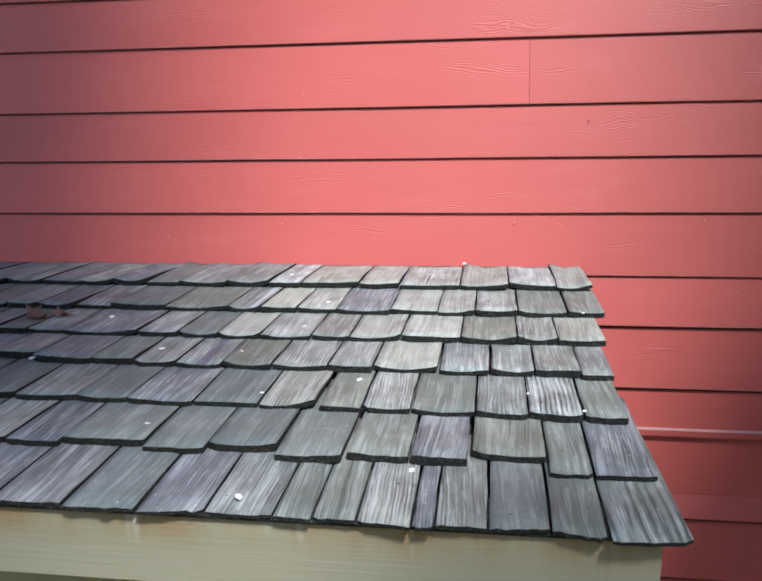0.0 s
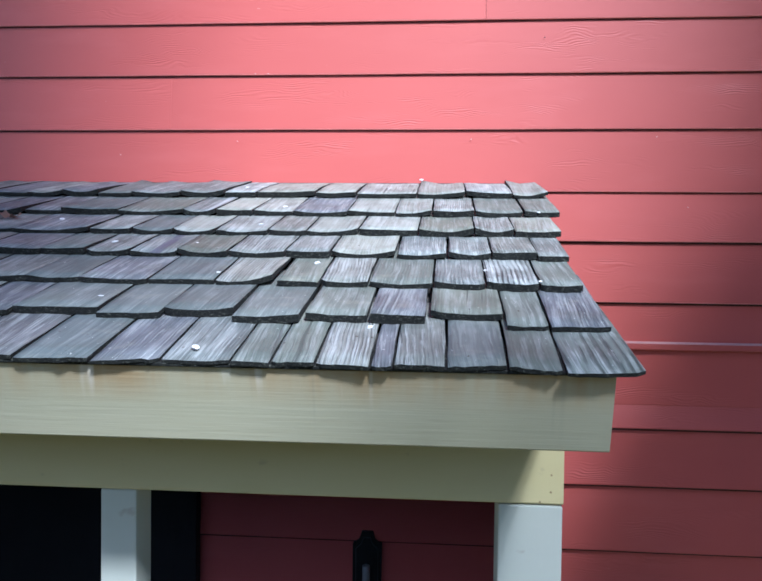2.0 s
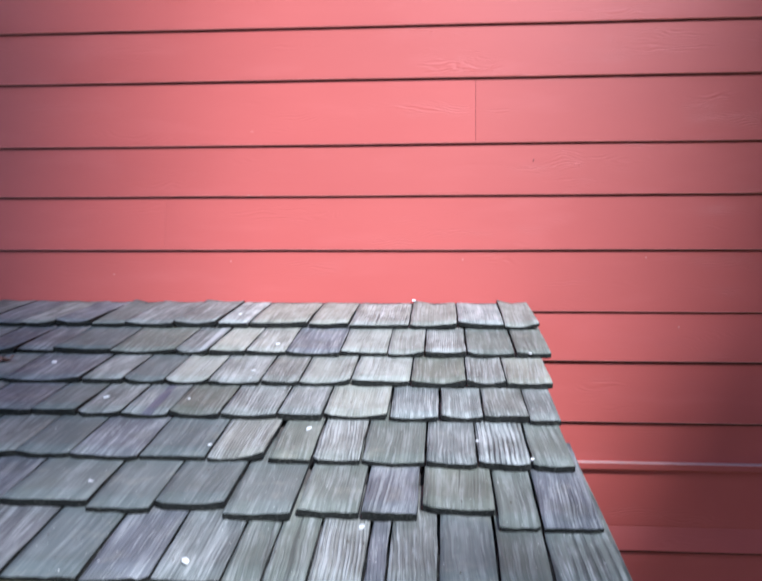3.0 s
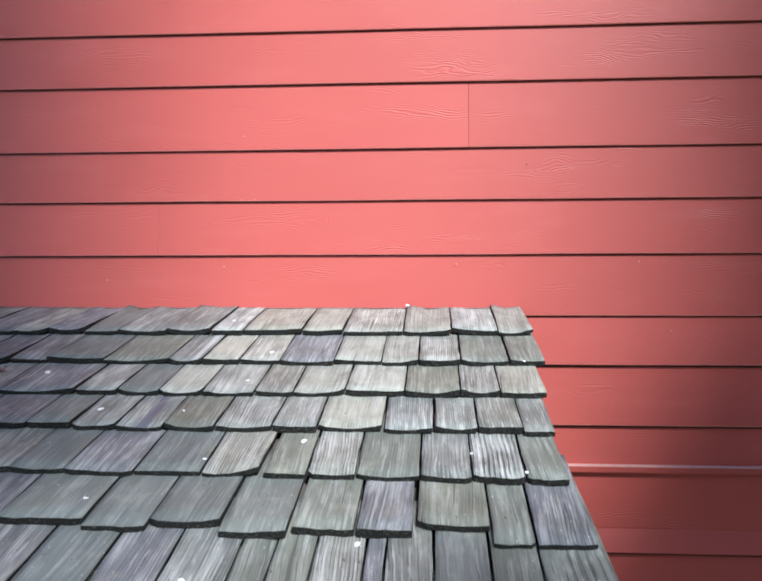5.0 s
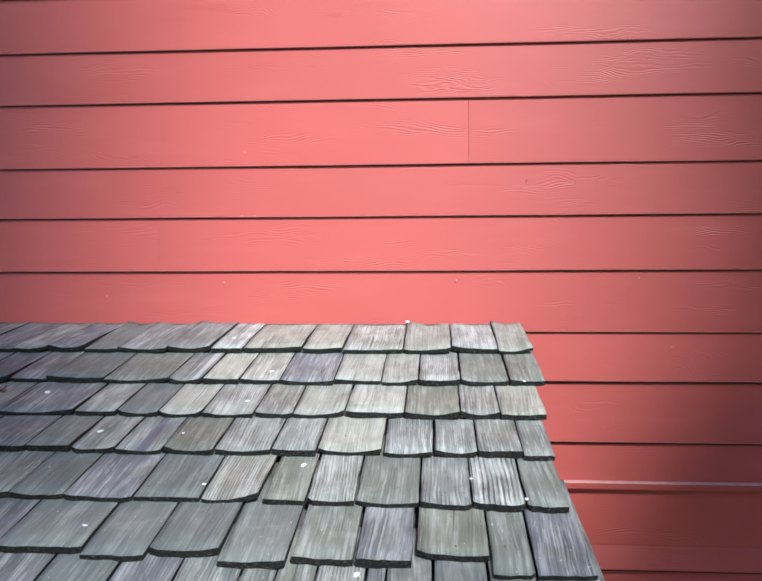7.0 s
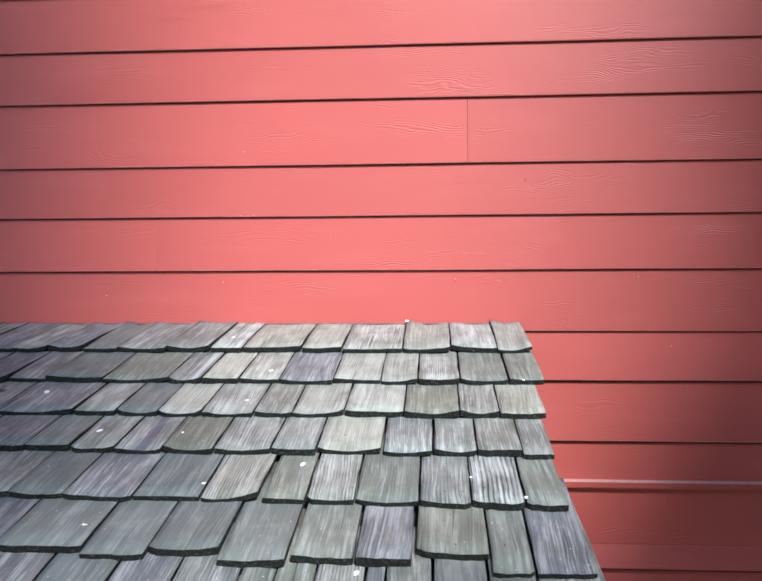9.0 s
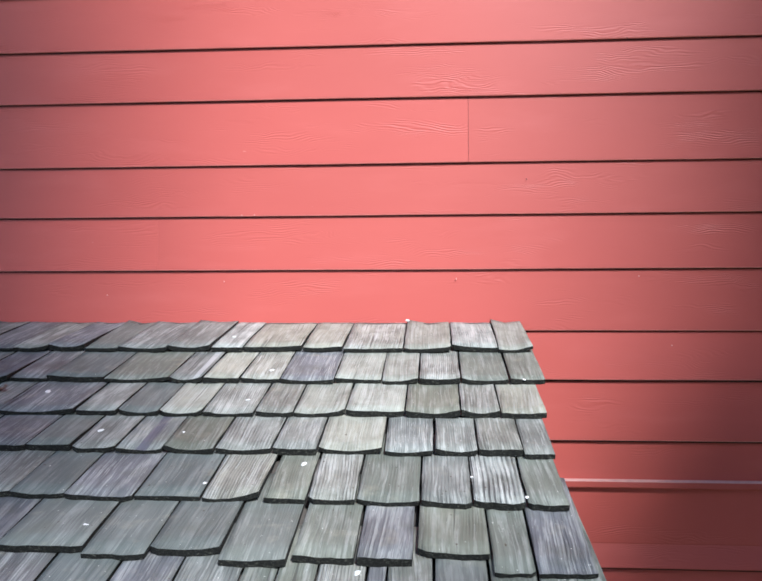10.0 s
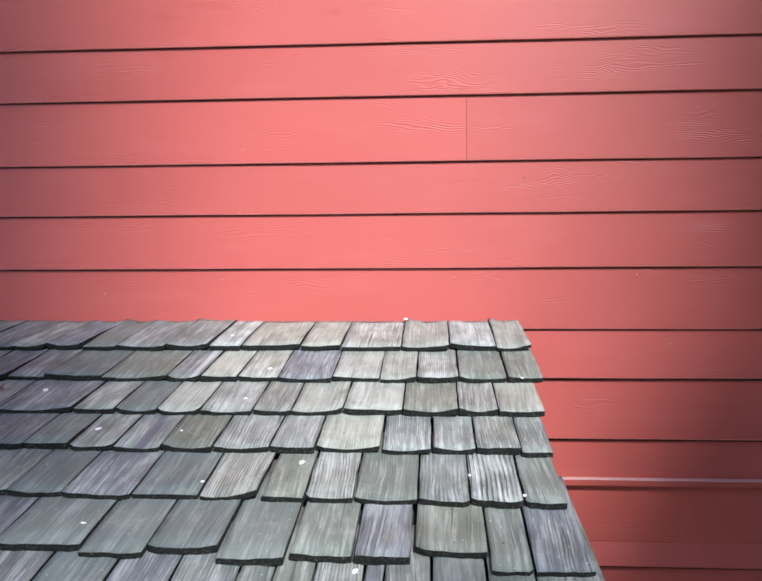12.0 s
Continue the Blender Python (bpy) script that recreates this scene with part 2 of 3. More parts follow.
RED = red_paint()
WOOD = {
    "g": shingle_wood("grey_shingle_wood", (0.144, 0.144, 0.134), (0.306, 0.306, 0.284), 0.45, 0.25, 0.8),
    "s": shingle_wood("smooth_slate_shingle_wood", (0.119, 0.127, 0.120), (0.189, 0.199, 0.189), 0.14, 0.08, 0.4, 0.7),
    "o": shingle_wood("olive_shingle_wood", (0.124, 0.128, 0.108), (0.209, 0.214, 0.180), 0.22, 0.12, 0.5, 0.5),
    "t": shingle_wood("tan_shingle_wood", (0.257, 0.250, 0.211), (0.440, 0.432, 0.376), 0.40, 0.18, 0.5, 0.4),
    "l": shingle_wood("silver_shingle_wood", (0.220, 0.219, 0.199), (0.508, 0.504, 0.461), 0.85, 0.30, 0.8),
    "p": shingle_wood("purple_grey_shingle_wood", (0.115, 0.113, 0.122), (0.234, 0.230, 0.247), 0.35, 0.30, 0.8),
    "w": shingle_wood("wavy_grained_shingle_wood", (0.207, 0.199, 0.175), (0.433, 0.421, 0.380), 0.60, 0.60, 0.7),
    "c": shingle_wood("grooved_green_grey_shingle_wood", (0.140, 0.147, 0.128), (0.290, 0.302, 0.268), 0.55, 0.85, 0.9, 0.0, 300.0),
    "v": shingle_wood("grey_shingle_wood_with_bare_streak", (0.144, 0.144, 0.134), (0.306, 0.306, 0.284), 0.45, 0.25, 0.8, 0.0, 760.0, (0.026, 0.010, (0.66, 0.66, 0.64))),
    "d": shingle_wood("grey_shingle_wood_with_dark_streak", (0.135, 0.137, 0.131), (0.279, 0.283, 0.266), 0.35, 0.20, 0.6, 0.0, 760.0, (0.004, 0.013, (0.105, 0.095, 0.135))),
    "r": shingle_wood("ridged_shingle_wood", (0.144, 0.144, 0.137), (0.450, 0.452, 0.430), 0.80, 1.0, 0.6, 0.0, 460.0),
}
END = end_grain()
FASCIA = cream_paint("stained_and_shaded_cream_paint", True)
CREAM = cream_paint("yellowed_beam_paint", False, (0.62, 0.53, 0.25), (0.68, 0.60, 0.33))
PALE = cream_paint("pale_post_paint", False, (0.54, 0.56, 0.47), (0.62, 0.63, 0.54))
DECK = plain("old_roof_boards", (0.09, 0.08, 0.07), 0.8)
# Serves the sheathing, the porch end and the painted lap shadows.
SHEATH_SHADE = plain("dark_sheathing_and_lap_shade", (0.05, 0.02, 0.018), 0.8)
EDGE = plain("worn_pink_edge", (0.64, 0.34, 0.30), 0.6, 60.0)
LIT_EDGE = plain("red_board_edge_highlight", (0.66, 0.21, 0.18), 0.55, 18.0, 0.35)
BLACK = plain("black_lantern_metal", (0.012, 0.013, 0.013), 0.45, 30.0)
DARK = plain("near_black_porch_shade", (0.006, 0.005, 0.005), 0.7)
RIM = plain("dull_lantern_rim", (0.09, 0.10, 0.095), 0.4, 30.0, metal=0.6)
CANDLE = plain("grey_candle_tube", (0.30, 0.31, 0.29), 0.5, 30.0, 0.1)
WHITE = plain("chalky_white", (0.80, 0.80, 0.77), 0.7, 200.0, 0.08)
KNOT = plain("brown_knot", (0.34, 0.25, 0.12), 0.7, 100.0)
NAIL = plain("dark_nail", (0.06, 0.04, 0.035), 0.5, 100.0, metal=0.5)
GRASS = plain("mown_lawn", (0.15, 0.145, 0.065), 0.9, 3.0, 0.5, relief=0.02)
LEAVES = plain("dark_tree_leaves", (0.045, 0.07, 0.025), 0.8, 4.0, 0.5, relief=0.05)
FLOOR = plain("dark_porch_boards", (0.05, 0.042, 0.036), 0.7)
LEAF = plain("dry_brown_leaf", (0.34, 0.235, 0.175), 0.65, 70.0, 0.4)


# ---- mesh helpers ----
def part(name, bm, materials, parent=None, label=""):
    """Links a bmesh as one mesh object under a thing or a part."""
    mesh = bpy.data.meshes.new(name)
    bmesh.ops.recalc_face_normals(bm, faces=bm.faces)
    bm.to_mesh(mesh)
    bm.free()
    for m in materials if isinstance(materials, (list, tuple)) else [materials]:
        mesh.materials.append(m)
    ob = new(name, mesh)
    if parent:
        ob.parent = parent
    if label:
        ob["label"] = label
    return ob


def block(lo, hi, bevel=0.003, bm=None, cuts=0):
    """A box with softened edges between two corners."""
    bm = bm or bmesh.new()
    made = bmesh.ops.create_cube(bm, size=1.0)["verts"]
    for v in made:
        v.co = Vector([lo[i] + (v.co[i] + 0.5) * (hi[i] - lo[i]) for i in range(3)])
    if bevel:
        edges = list({e for v in made for e in v.link_edges})
        bmesh.ops.bevel(bm, geom=edges, offset=bevel, segments=2, affect="EDGES", profile=0.6)
    return bm


def extrude_profile(profile, xs, wobble=None):
    """A closed outline of (y, z) pairs swept along x through the stations xs. wobble(x, i) shifts a corner."""
    bm = bmesh.new()
    rings = []
    for x in xs:
        ring = []
        for i, (y, z) in enumerate(profile):
            dy, dz = wobble(x, i) if wobble else (0.0, 0.0)
            ring.append(bm.verts.new((x, y + dy, z + dz)))
        rings.append(ring)
    n = len(profile)
    for a, b in zip(rings, rings[1:]):
        for i in range(n):
            bm.faces.new((a[i], a[(i + 1) % n], b[(i + 1) % n], b[i]))
    bm.faces.new(rings[0])
    bm.faces.new(rings[-1][::-1])
    return bm


# ---- ground and house wall ----
bm = bmesh.new()
bmesh.ops.create_grid(bm, x_segments=40, y_segments=40, size=1500)
tagged(part("ground", bm, GRASS), "mown green lawn in front of the house", "ground", kind="structure")


HEDGE_TOP = 4.0


def shade_hedge():
    """An unseen dense screen added to block low sky: many small sprays of leaves round a dark core."""
    r = random.Random(3)
    verts, faces = [], []

    def card(c, a, b):
        k = len(verts)
        verts.extend([c - a - b, c + a - b, c + a * 0.3 + b, c - a * 0.3 + b])
        faces.append((k, k + 1, k + 2, k + 3))

    for i in range(26000):
        x = r.uniform(-13, 13)
        side = r.random()
        top = HEDGE_TOP + 0.25 * noise.noise((x * 0.9, 0.0, 2.0))
        if side < 0.22:
            y, z = r.uniform(-10.3, -9.0), top - r.uniform(0.0, 0.15)
        else:
            y, z = (-9.0 if side < 0.62 else -10.3) + r.uniform(-0.12, 0.12), r.uniform(0.05, top)
        y += 0.18 * noise.noise((x * 0.8, z * 0.7, 5.0))
        a = Vector((r.uniform(-1, 1), r.uniform(-1, 1), r.uniform(-0.4, 0.4))).normalized() * r.uniform(0.06, 0.12)
        b = Vector((r.uniform(-0.5, 0.5), r.uniform(-0.6, 0.6), 1)).normalized() * r.uniform(0.09, 0.17)
        card(Vector((x, y, z)), a, b)
    for i in range(52):
        x0, x1 = -13 + 0.5 * i, -12.5 + 0.5 * i
        k = len(verts)
        t = HEDGE_TOP - 0.12 + 0.25 * noise.noise((x0 * 0.9, 0.0, 2.0))
        verts.extend([Vector(p) for p in ((x0, -9.1, 0), (x1, -9.1, 0), (x1, -9.1, t), (x0, -9.1, t), (x0, -10.2, 0), (x1, -10.2, 0), (x1, -10.2, t), (x0, -10.2, t))])
        faces.extend([tuple(k + q for q in f) for f in ((0, 1, 2, 3), (5, 4, 7, 6), (3, 2, 6, 7), (4, 0, 3, 7), (1, 5, 6, 2))])
    mesh = bpy.data.meshes.new("hedge")
    mesh.from_pydata(verts, [], faces)
    mesh.materials.append(LEAVES)
    return mesh


tagged(new("hedge", shade_hedge()), "unseen tall dark hedge added to block low sky light", "hedge", kind="stuff")


def shade_tree(x, y, middle, radii, count, seed, label, girth=0.24):
    """An unseen tree added to cast shade: tapered trunk, forking limbs, and a crown of single leaves in uneven clumps.
    """
    r = random.Random(seed)
    tree = tagged(new("tree"), label, "tree", "trees across the lawn")
    tree.location = (x, y, 0.0)

    def limb(bm, a, b, r0, r1, bend):
        ring = None
        for i in range(9):
            f = i / 8
            c = a.lerp(b, f) + bend * math.sin(math.pi * f)
            now = [bm.verts.new(c + Vector((math.cos(q * math.tau / 9), math.sin(q * math.tau / 9), 0)) * (r0 + (r1 - r0) * f) * (1 + 0.12 * noise.noise((q * 1.3, f * 5, seed)))) for q in range(9)]
            if ring:
                for q in range(9):
                    bm.faces.new((ring[q], ring[(q + 1) % 9], now[(q + 1) % 9], now[q]))
            ring = now
        bm.faces.new(ring)

    bm = bmesh.new()
    top = Vector((0, 0, middle + radii[2] * 0.7))
    limb(bm, Vector((0, 0, -0.1)), top, girth, girth / 6, Vector((0.6, 0.4, 0)) * girth)
    part("trunk", bm, DECK, tree)
    for i in range(9):
        a = Vector((0, 0, middle - radii[2] * (0.75 - 0.13 * i)))
        w = i * 2.4 + seed
        b = a + Vector((math.cos(w) * radii[0] * 0.75, math.sin(w) * radii[1] * 0.75, radii[2] * 0.25))
        bm = bmesh.new()
        limb(bm, a, b, girth * 0.31, girth * 0.06, Vector((0, 0, -0.8)) * girth)
        part("limb", bm, DECK, tree)
    verts, faces = [], []
    while len(faces) < count:
        p = Vector((r.uniform(-1, 1), r.uniform(-1, 1), r.uniform(-1, 1)))
        c = Vector((p.x * radii[0], p.y * radii[1], middle + p.z * radii[2]))
        if p.length > 1 + 0.16 * noise.noise(c * 0.9) or noise.noise(c * 1.3 + Vector((seed, 0, 0))) < r.uniform(-0.9, 0.1):
            continue
        a = Vector((r.uniform(-1, 1), r.uniform(-1, 1), r.uniform(-1, 1))).normalized()
        b = a.orthogonal().normalized() * r.uniform(0.05, 0.08)
        a *= r.uniform(0.09, 0.14)
        k = len(verts)
        verts.extend([c - a, c + b - a * 0.1, c + a, c - b - a * 0.1])
        faces.append((k, k + 1, k + 2, k + 3))
    mesh = bpy.data.meshes.new("crown")
    mesh.from_pydata(verts, [], faces)
    mesh.materials.append(LEAVES)
    crown = new("crown", mesh)
    crown.parent = tree
    return tree


# Unseen trees, added only to shape the sun patch on wall and roof.
shade_tree(-1.50, -5.3, 8.75, (2.5, 1.5, 4.5), 12000, 5, "unseen tall leafy tree added to shade the left side")
shade_tree(5.38, -5.3, 9.7, (2.5, 1.5, 4.5), 12000, 9, "unseen broad leafy tree added to shade the right side")
shade_tree(2.28, -2.95, 4.32, (1.2, 1.1, 1.25), 1500, 14, "unseen small leafy tree added to shade the lower right wall", 0.08)
shade_tree(1.15, -3.35, 3.90, (0.9, 0.5, 0.95), 170, 21, "unseen sparse young tree added to shade the porch corner", 0.07)
WALL_L, WALL_R = -5.0, 4.0
wall = part("wall_north", block((WALL_L, 0.012, 0.0), (WALL_R, 0.16, 5.6), 0), SHEATH_SHADE)
tagged(wall, "house wall clad in red painted lap siding", "wall", kind="structure")


# the rest of the house, plain and closed
for name, lo, hi in (("wall_west", (WALL_L, 0.17, 0.0), (WALL_L + 0.15, 6.0, 5.6)), ("wall_east", (WALL_R - 0.15, 0.17, 0.0), (WALL_R, 6.0, 5.6)), ("wall_south", (WALL_L, 6.01, 0.0), (WALL_R, 6.16, 5.6))):
    tagged(part(name, block(lo, hi, 0), RED), "plain red house wall", "wall", kind="structure")
tagged(part("roof_house", extrude_profile([(-0.02, 5.61), (3.08, 7.4), (6.2, 5.61)], [WALL_L - 0.02, WALL_R + 0.02]), DECK), "dark plain house roof", "roof", kind="structure")


def clapboard(z0, z1, x0, x1, lip=0.008):
    """One lapped board from its butt z0 to the next board's butt z1, with a rounded lower edge."""
    height = z1 - z0 + 0.028
    front = [(-lip + 0.004, 0.0), (-lip + 0.001, 0.001), (-lip, 0.004), (0.004, height), (0.010, height), (-0.001, 0.0)]
    xs = [x0 + (x1 - x0) * i / 60 for i in range(61)]

    def wobble(x, i):
        low = i in (0, 1, 2, 5)
        w = noise.noise((x * 1.7, z0 * 31.0, 0.0)) + 0.4 * noise.noise((x * 7.0, z0 * 17.0, 3.0))
        return (0.0012 * noise.noise((x * 1.1, z0 * 9.0, 7.0)) if low else 0.0, 0.0013 * w if low else 0.0)

    ob = part("clapboard", extrude_profile(front, xs, wobble), [RED, LIT_EDGE], wall)
    # Paler faces paint a highlight along the lower edge of upper boards.
    for f in ob.data.polygons:
        if z0 > 2.45 and f.normal.y < -0.2 and f.center.z < 0.0046:
            f.material_index = 1
    ob.location = (0, 0, z0)
    return ob


BUTTS = [4.89, 4.69, 4.49, 4.28, 4.08, 3.878, 3.691, 3.461, 3.281, 3.091, 2.880, 2.713, 2.508, 2.356]
LOW = [2.160, 2.083, 1.887, 1.663, 1.46, 1.26, 1.05, 0.85, 0.65, 0.45, 0.25, 0.06]
JOINTS = {3.461: -0.161, 3.091: -1.257}
boards = {}
butts = BUTTS + LOW
for i, z in enumerate(butts):
    upper = butts[i - 1] if i else 5.09
    lip = 0.004 if z == 2.160 else 0.004 if z == 2.356 else 0.020 if z < 2.45 else 0.012 if z < 2.8 else 0.008
    if z in JOINTS:
        slit = 0.0006 if z > 3.2 else 0.00025
        boards[z] = clapboard(z, upper, WALL_L, JOINTS[z] - slit, lip)
        clapboard(z, upper, JOINTS[z] + slit, WALL_R, lip)
    else:
        boards[z] = clapboard(z, upper, WALL_L, WALL_R, lip)

# thin dark strips standing in for the shadow line under each butt
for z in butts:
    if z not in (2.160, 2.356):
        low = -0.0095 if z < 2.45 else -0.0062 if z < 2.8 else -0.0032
        shade_strip = part("joint", extrude_profile([(-0.0005, low), (-0.0005, 0.0015), (0.006, 0.0015), (0.006, low)], [WALL_L + 0.15 * i for i in range(61)],
                    lambda x, i: (0.0, 0.0010 * noise.noise((x * 3.1, z * 23.0, 2.0)))), SHEATH_SHADE, wall)
        shade_strip.location = (0, 0, z)

# the projecting strip with a worn upper edge
strip = part("drip_strip", extrude_profile([(-0.0155, 0.0), (-0.017, 0.003), (-0.017, 0.021), (-0.0125, 0.0265), (0.0, 0.028), (0.0, 0.0)],
             [WALL_L + 0.25 * i for i in range(37)], lambda x, i: (0.0, 0.0009 * noise.noise((x * 2.3, 5.0, 0.0)))), [RED, EDGE], wall, "narrow red strip with a worn pale top edge")
strip.location = (0, 0, 2.350)
for f in strip.data.polygons:
    if f.normal.z > 0.5:
        f.material_index = 1


def dot(name, x, y, z, r, depth, material, parent):
    bm = bmesh.new()
    bmesh.ops.create_uvsphere(bm, u_segments=10, v_segments=6, radius=r)
    for v in bm.verts:
        v.co.y *= depth / r
        v.co *= 1 + 0.25 * noise.noise(v.co * (2.0 / r) + Vector((x, z, 0)))
    ob = part(name, bm, material, parent)
    ob.location = (x, y, z)
    return ob


for x, z in ((-1.018, 3.052), (0.413, 3.065), (-0.205, 3.058), (-1.44, 3.005), (0.52, 2.83)):
    dot("paint_chip", x, -0.0058, z, 0.0024, 0.0010, EDGE, wall)
for x, z in ((-0.359, 3.094), (0.037, 3.40), (0.38, 3.88)):
    dot("nail_head", x, -0.0066, z, 0.0024, 0.0012, NAIL, wall)
for x in (-0.91, -0.955):
    dot("paint_chip", x, -0.0076, 3.285, 0.0026, 0.0015, EDGE, wall)

# ---- porch: posts, beam, rafters, fascia, roof ----
porch = tagged(new("porch"), "small house porch with cream posts under a weathered wood shingle roof", "porch")
EAVE_Y, EAVE_Z, SLOPE = -1.545, 2.476, radians(17.0)
ROOF_L = -2.70
ALONG = Vector((0, math.cos(SLOPE), math.sin(SLOPE)))
OUT = Vector((0, -math.sin(SLOPE), math.cos(SLOPE)))


def on_roof(x, v, w):
    """A place on the roof: x across, v metres up the slope from the eave, w metres above the line of the butts."""
    return Vector((x, EAVE_Y, EAVE_Z)) + ALONG * v + OUT * w


def roof_slab(name, x0, x1, v0, v1, w0, w1, material, parent, label=""):
    bm = block((x0, v0, w0), (x1, v1, w1), 0.002)
    for v in bm.verts:
        v.co = on_roof(v.co.x, v.co.y, v.co.z)
    return part(name, bm, material, parent, label)


def upright(name, lo, hi, material, label="", bevel=0.004):
    return part(name, block(lo, hi, bevel), material, porch, label)


upright("post", (-0.990, -1.148, 0.12), (-0.914, -1.064, 2.152), PALE, "slim square pale grey-white post")
upright("post", (-0.175, -1.148, 0.12), (-0.049, -1.040, 2.150), PALE, "broad square pale grey-white corner post")
upright("post", (-2.62, -1.148, 0.12), (-2.50, -1.040, 2.150), PALE)
beam = part("beam", extrude_profile([(-1.147, 2.153), (-1.150, 2.156), (-1.150, 2.40), (-1.05, 2.40), (-1.05, 2.153)],
            [ROOF_L + 0.05 + (2.602) * i / 40 for i in range(41)], lambda x, i: (0.0, 0.0008 * noise.noise((x * 1.9, 8.0, 0.0)))), CREAM, porch, "cream painted porch beam shaded by the eave")
upright("side_beam", (-0.150, -1.05, 2.153), (-0.056, -0.02, 2.30), DECK, bevel=0.003)
gable = [(-1.04, 2.301), (-0.02, 2.301), (-0.02, 2.785), (-1.04, 2.475)]
part("gable_panel", extrude_profile(gable, [-0.095, -0.062]), DECK, porch, "dark boards closing the end under the roof")
# Unseen panels added to keep ground bounce and sun out of the porch.
for lo, hi in (((-2.50, -1.135, 0.12), (-0.990, -1.075, 1.62)), ((-0.914, -1.135, 0.12), (-0.175, -1.075, 1.62)), ((-0.100, -1.04, 0.12), (-0.055, -0.02, 2.15))):
    upright("knee_wall", lo, hi, DECK)
# Unseen left end, added so that the porch stays dark.
upright("end_wall", (ROOF_L + 0.10, -1.04, 0.12), (ROOF_L + 0.14, -0.02, 2.30), SHEATH_SHADE, "unseen dark boarded end added to darken the porch")
for x, z in ((-0.072, 2.212), (-0.073, 2.178), (-0.094, 2.158)):
    dot("knot", x, -1.1500, z, 0.0024, 0.0006, KNOT, beam)
roof = roof_slab("roof_deck", ROOF_L + 0.02, -0.045, 0.03, 1.585, -0.052, -0.034, DECK, porch, "old boards under the shingles")

# the fascia stands square to the slope, so its foot is set back under the eave
bm = extrude_profile([(0.006, -0.150), (0.003, -0.1485), (0.0, -0.145), (0.0, -0.014), (0.028, -0.014), (0.028, -0.150)],
                     [ROOF_L + 0.03 + (2.637) * i / 60 for i in range(61)], lambda x, i: (0.0008 * noise.noise((x * 2.1, 1.0, 0.0)), 0.0012 * noise.noise((x * 1.6, 4.0, 0.0)) if i in (0, 1, 2, 5) else 0.0))
for v in bm.verts:
    v.co = on_roof(v.co.x, v.co.y + 0.012, v.co.z)
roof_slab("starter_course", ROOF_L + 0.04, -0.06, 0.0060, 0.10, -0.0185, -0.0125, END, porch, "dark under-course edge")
part("fascia", bm, FASCIA, porch, "cream fascia board with brown drip stains and painted shingle shade")
for x in (-2.45, -2.0, -1.55, -1.1, -0.65, -0.2):
    roof_slab("rafter", x - 0.02, x + 0.02, 0.042, 1.55, -0.14, -0.054, DECK, porch)
roof_slab("rake_board", -0.063, -0.040, 0.042, 1.56, -0.15, -0.054, FASCIA, porch)

rng = random.Random(7)
TAPER = 0.0120
COURSE_V = [1.240, 0.993, 0.779, 0.587, 0.384, 0.192, 0.0]


def shingle(x0, x1, v0, length, thick, wood, cup, lift, skew, sag, tip, narrow=0.0):
    """One split shingle: a tapering slab with a rough dark butt, cupped across and a little out of square."""
    width = x1 - x0
    NU, NV = 8, 6
    bm = bmesh.new()
    seed = rng.random() * 100
    worn = [rng.choice((0.0, 0.001, 0.003, 0.007)) for _ in range(2)]
    top, low = [], []
    for j in range(NV + 1):
        q = j / NV
        a, b = [], []
        for i in range(NU + 1):
            p = i / NU
            side = 2 * p - 1
            wave = noise.noise((p * 2.2 + seed, q * 1.5, 0.0))
            rag = 0.0036 * noise.noise((p * 6.0 + seed, 3.0, 0.0)) + 0.0016 * noise.noise((p * 19.0 + seed, 8.0, 0.0)) if j == 0 else 0.0
            if j == 0 and i in (0, NU):
                rag += worn[i > 0]
            edge = 0.0022 * noise.noise((q * 4.0, seed + side, 5.0)) * abs(side)
            u = -width / 2 + p * width + edge - narrow * q * max(0.0, side)
            v = q * length + skew * side * (1 - q) + rag
            fall = (1 - q) ** 2
            w = (thick - TAPER) * max(0.0, 1 - 1.7 * q) - q * length * TAPER / 0.195 + cup * (side * side - 0.35) * (0.25 + 0.75 * fall) + lift * side * fall + 0.0014 * wave
            w -= sag * q * q
            w += q * q * q * (tip * max(0.0, -side) + 0.35 * tip * max(0.0, side))
            edge_drop = 0.0012 if i in (0, NU) else 0.0
            body = max(0.002, thick * (1 - 0.75 * q))
            a.append(bm.verts.new((u, v, w - edge_drop - (0.001 if j == 0 else 0.0))))
            b.append(bm.verts.new((u, v + (0.0015 * noise.noise((p * 9, seed, 1.0)) if j == 0 else 0.0), w - body)))
        top.append(a)
        low.append(b)
    for j in range(NV):
        for i in range(NU):
            bm.faces.new((top[j][i], top[j][i + 1], top[j + 1][i + 1], top[j + 1][i])).smooth = True
            bm.faces.new((low[j][i], low[j + 1][i], low[j + 1][i + 1], low[j][i + 1]))
        # Sides and butts take the end grain with shade in its colour.
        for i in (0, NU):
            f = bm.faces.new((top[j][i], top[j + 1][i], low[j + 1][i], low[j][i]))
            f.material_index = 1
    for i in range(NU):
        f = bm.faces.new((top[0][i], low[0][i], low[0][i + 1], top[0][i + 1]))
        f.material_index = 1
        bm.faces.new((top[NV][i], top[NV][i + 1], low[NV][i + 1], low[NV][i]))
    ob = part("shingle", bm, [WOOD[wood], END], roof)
    ob.matrix_local = Matrix.Translation(on_roof((x0 + x1) / 2, v0, 0.0)) @ Matrix.Rotation(SLOPE, 4, "X")
    return ob


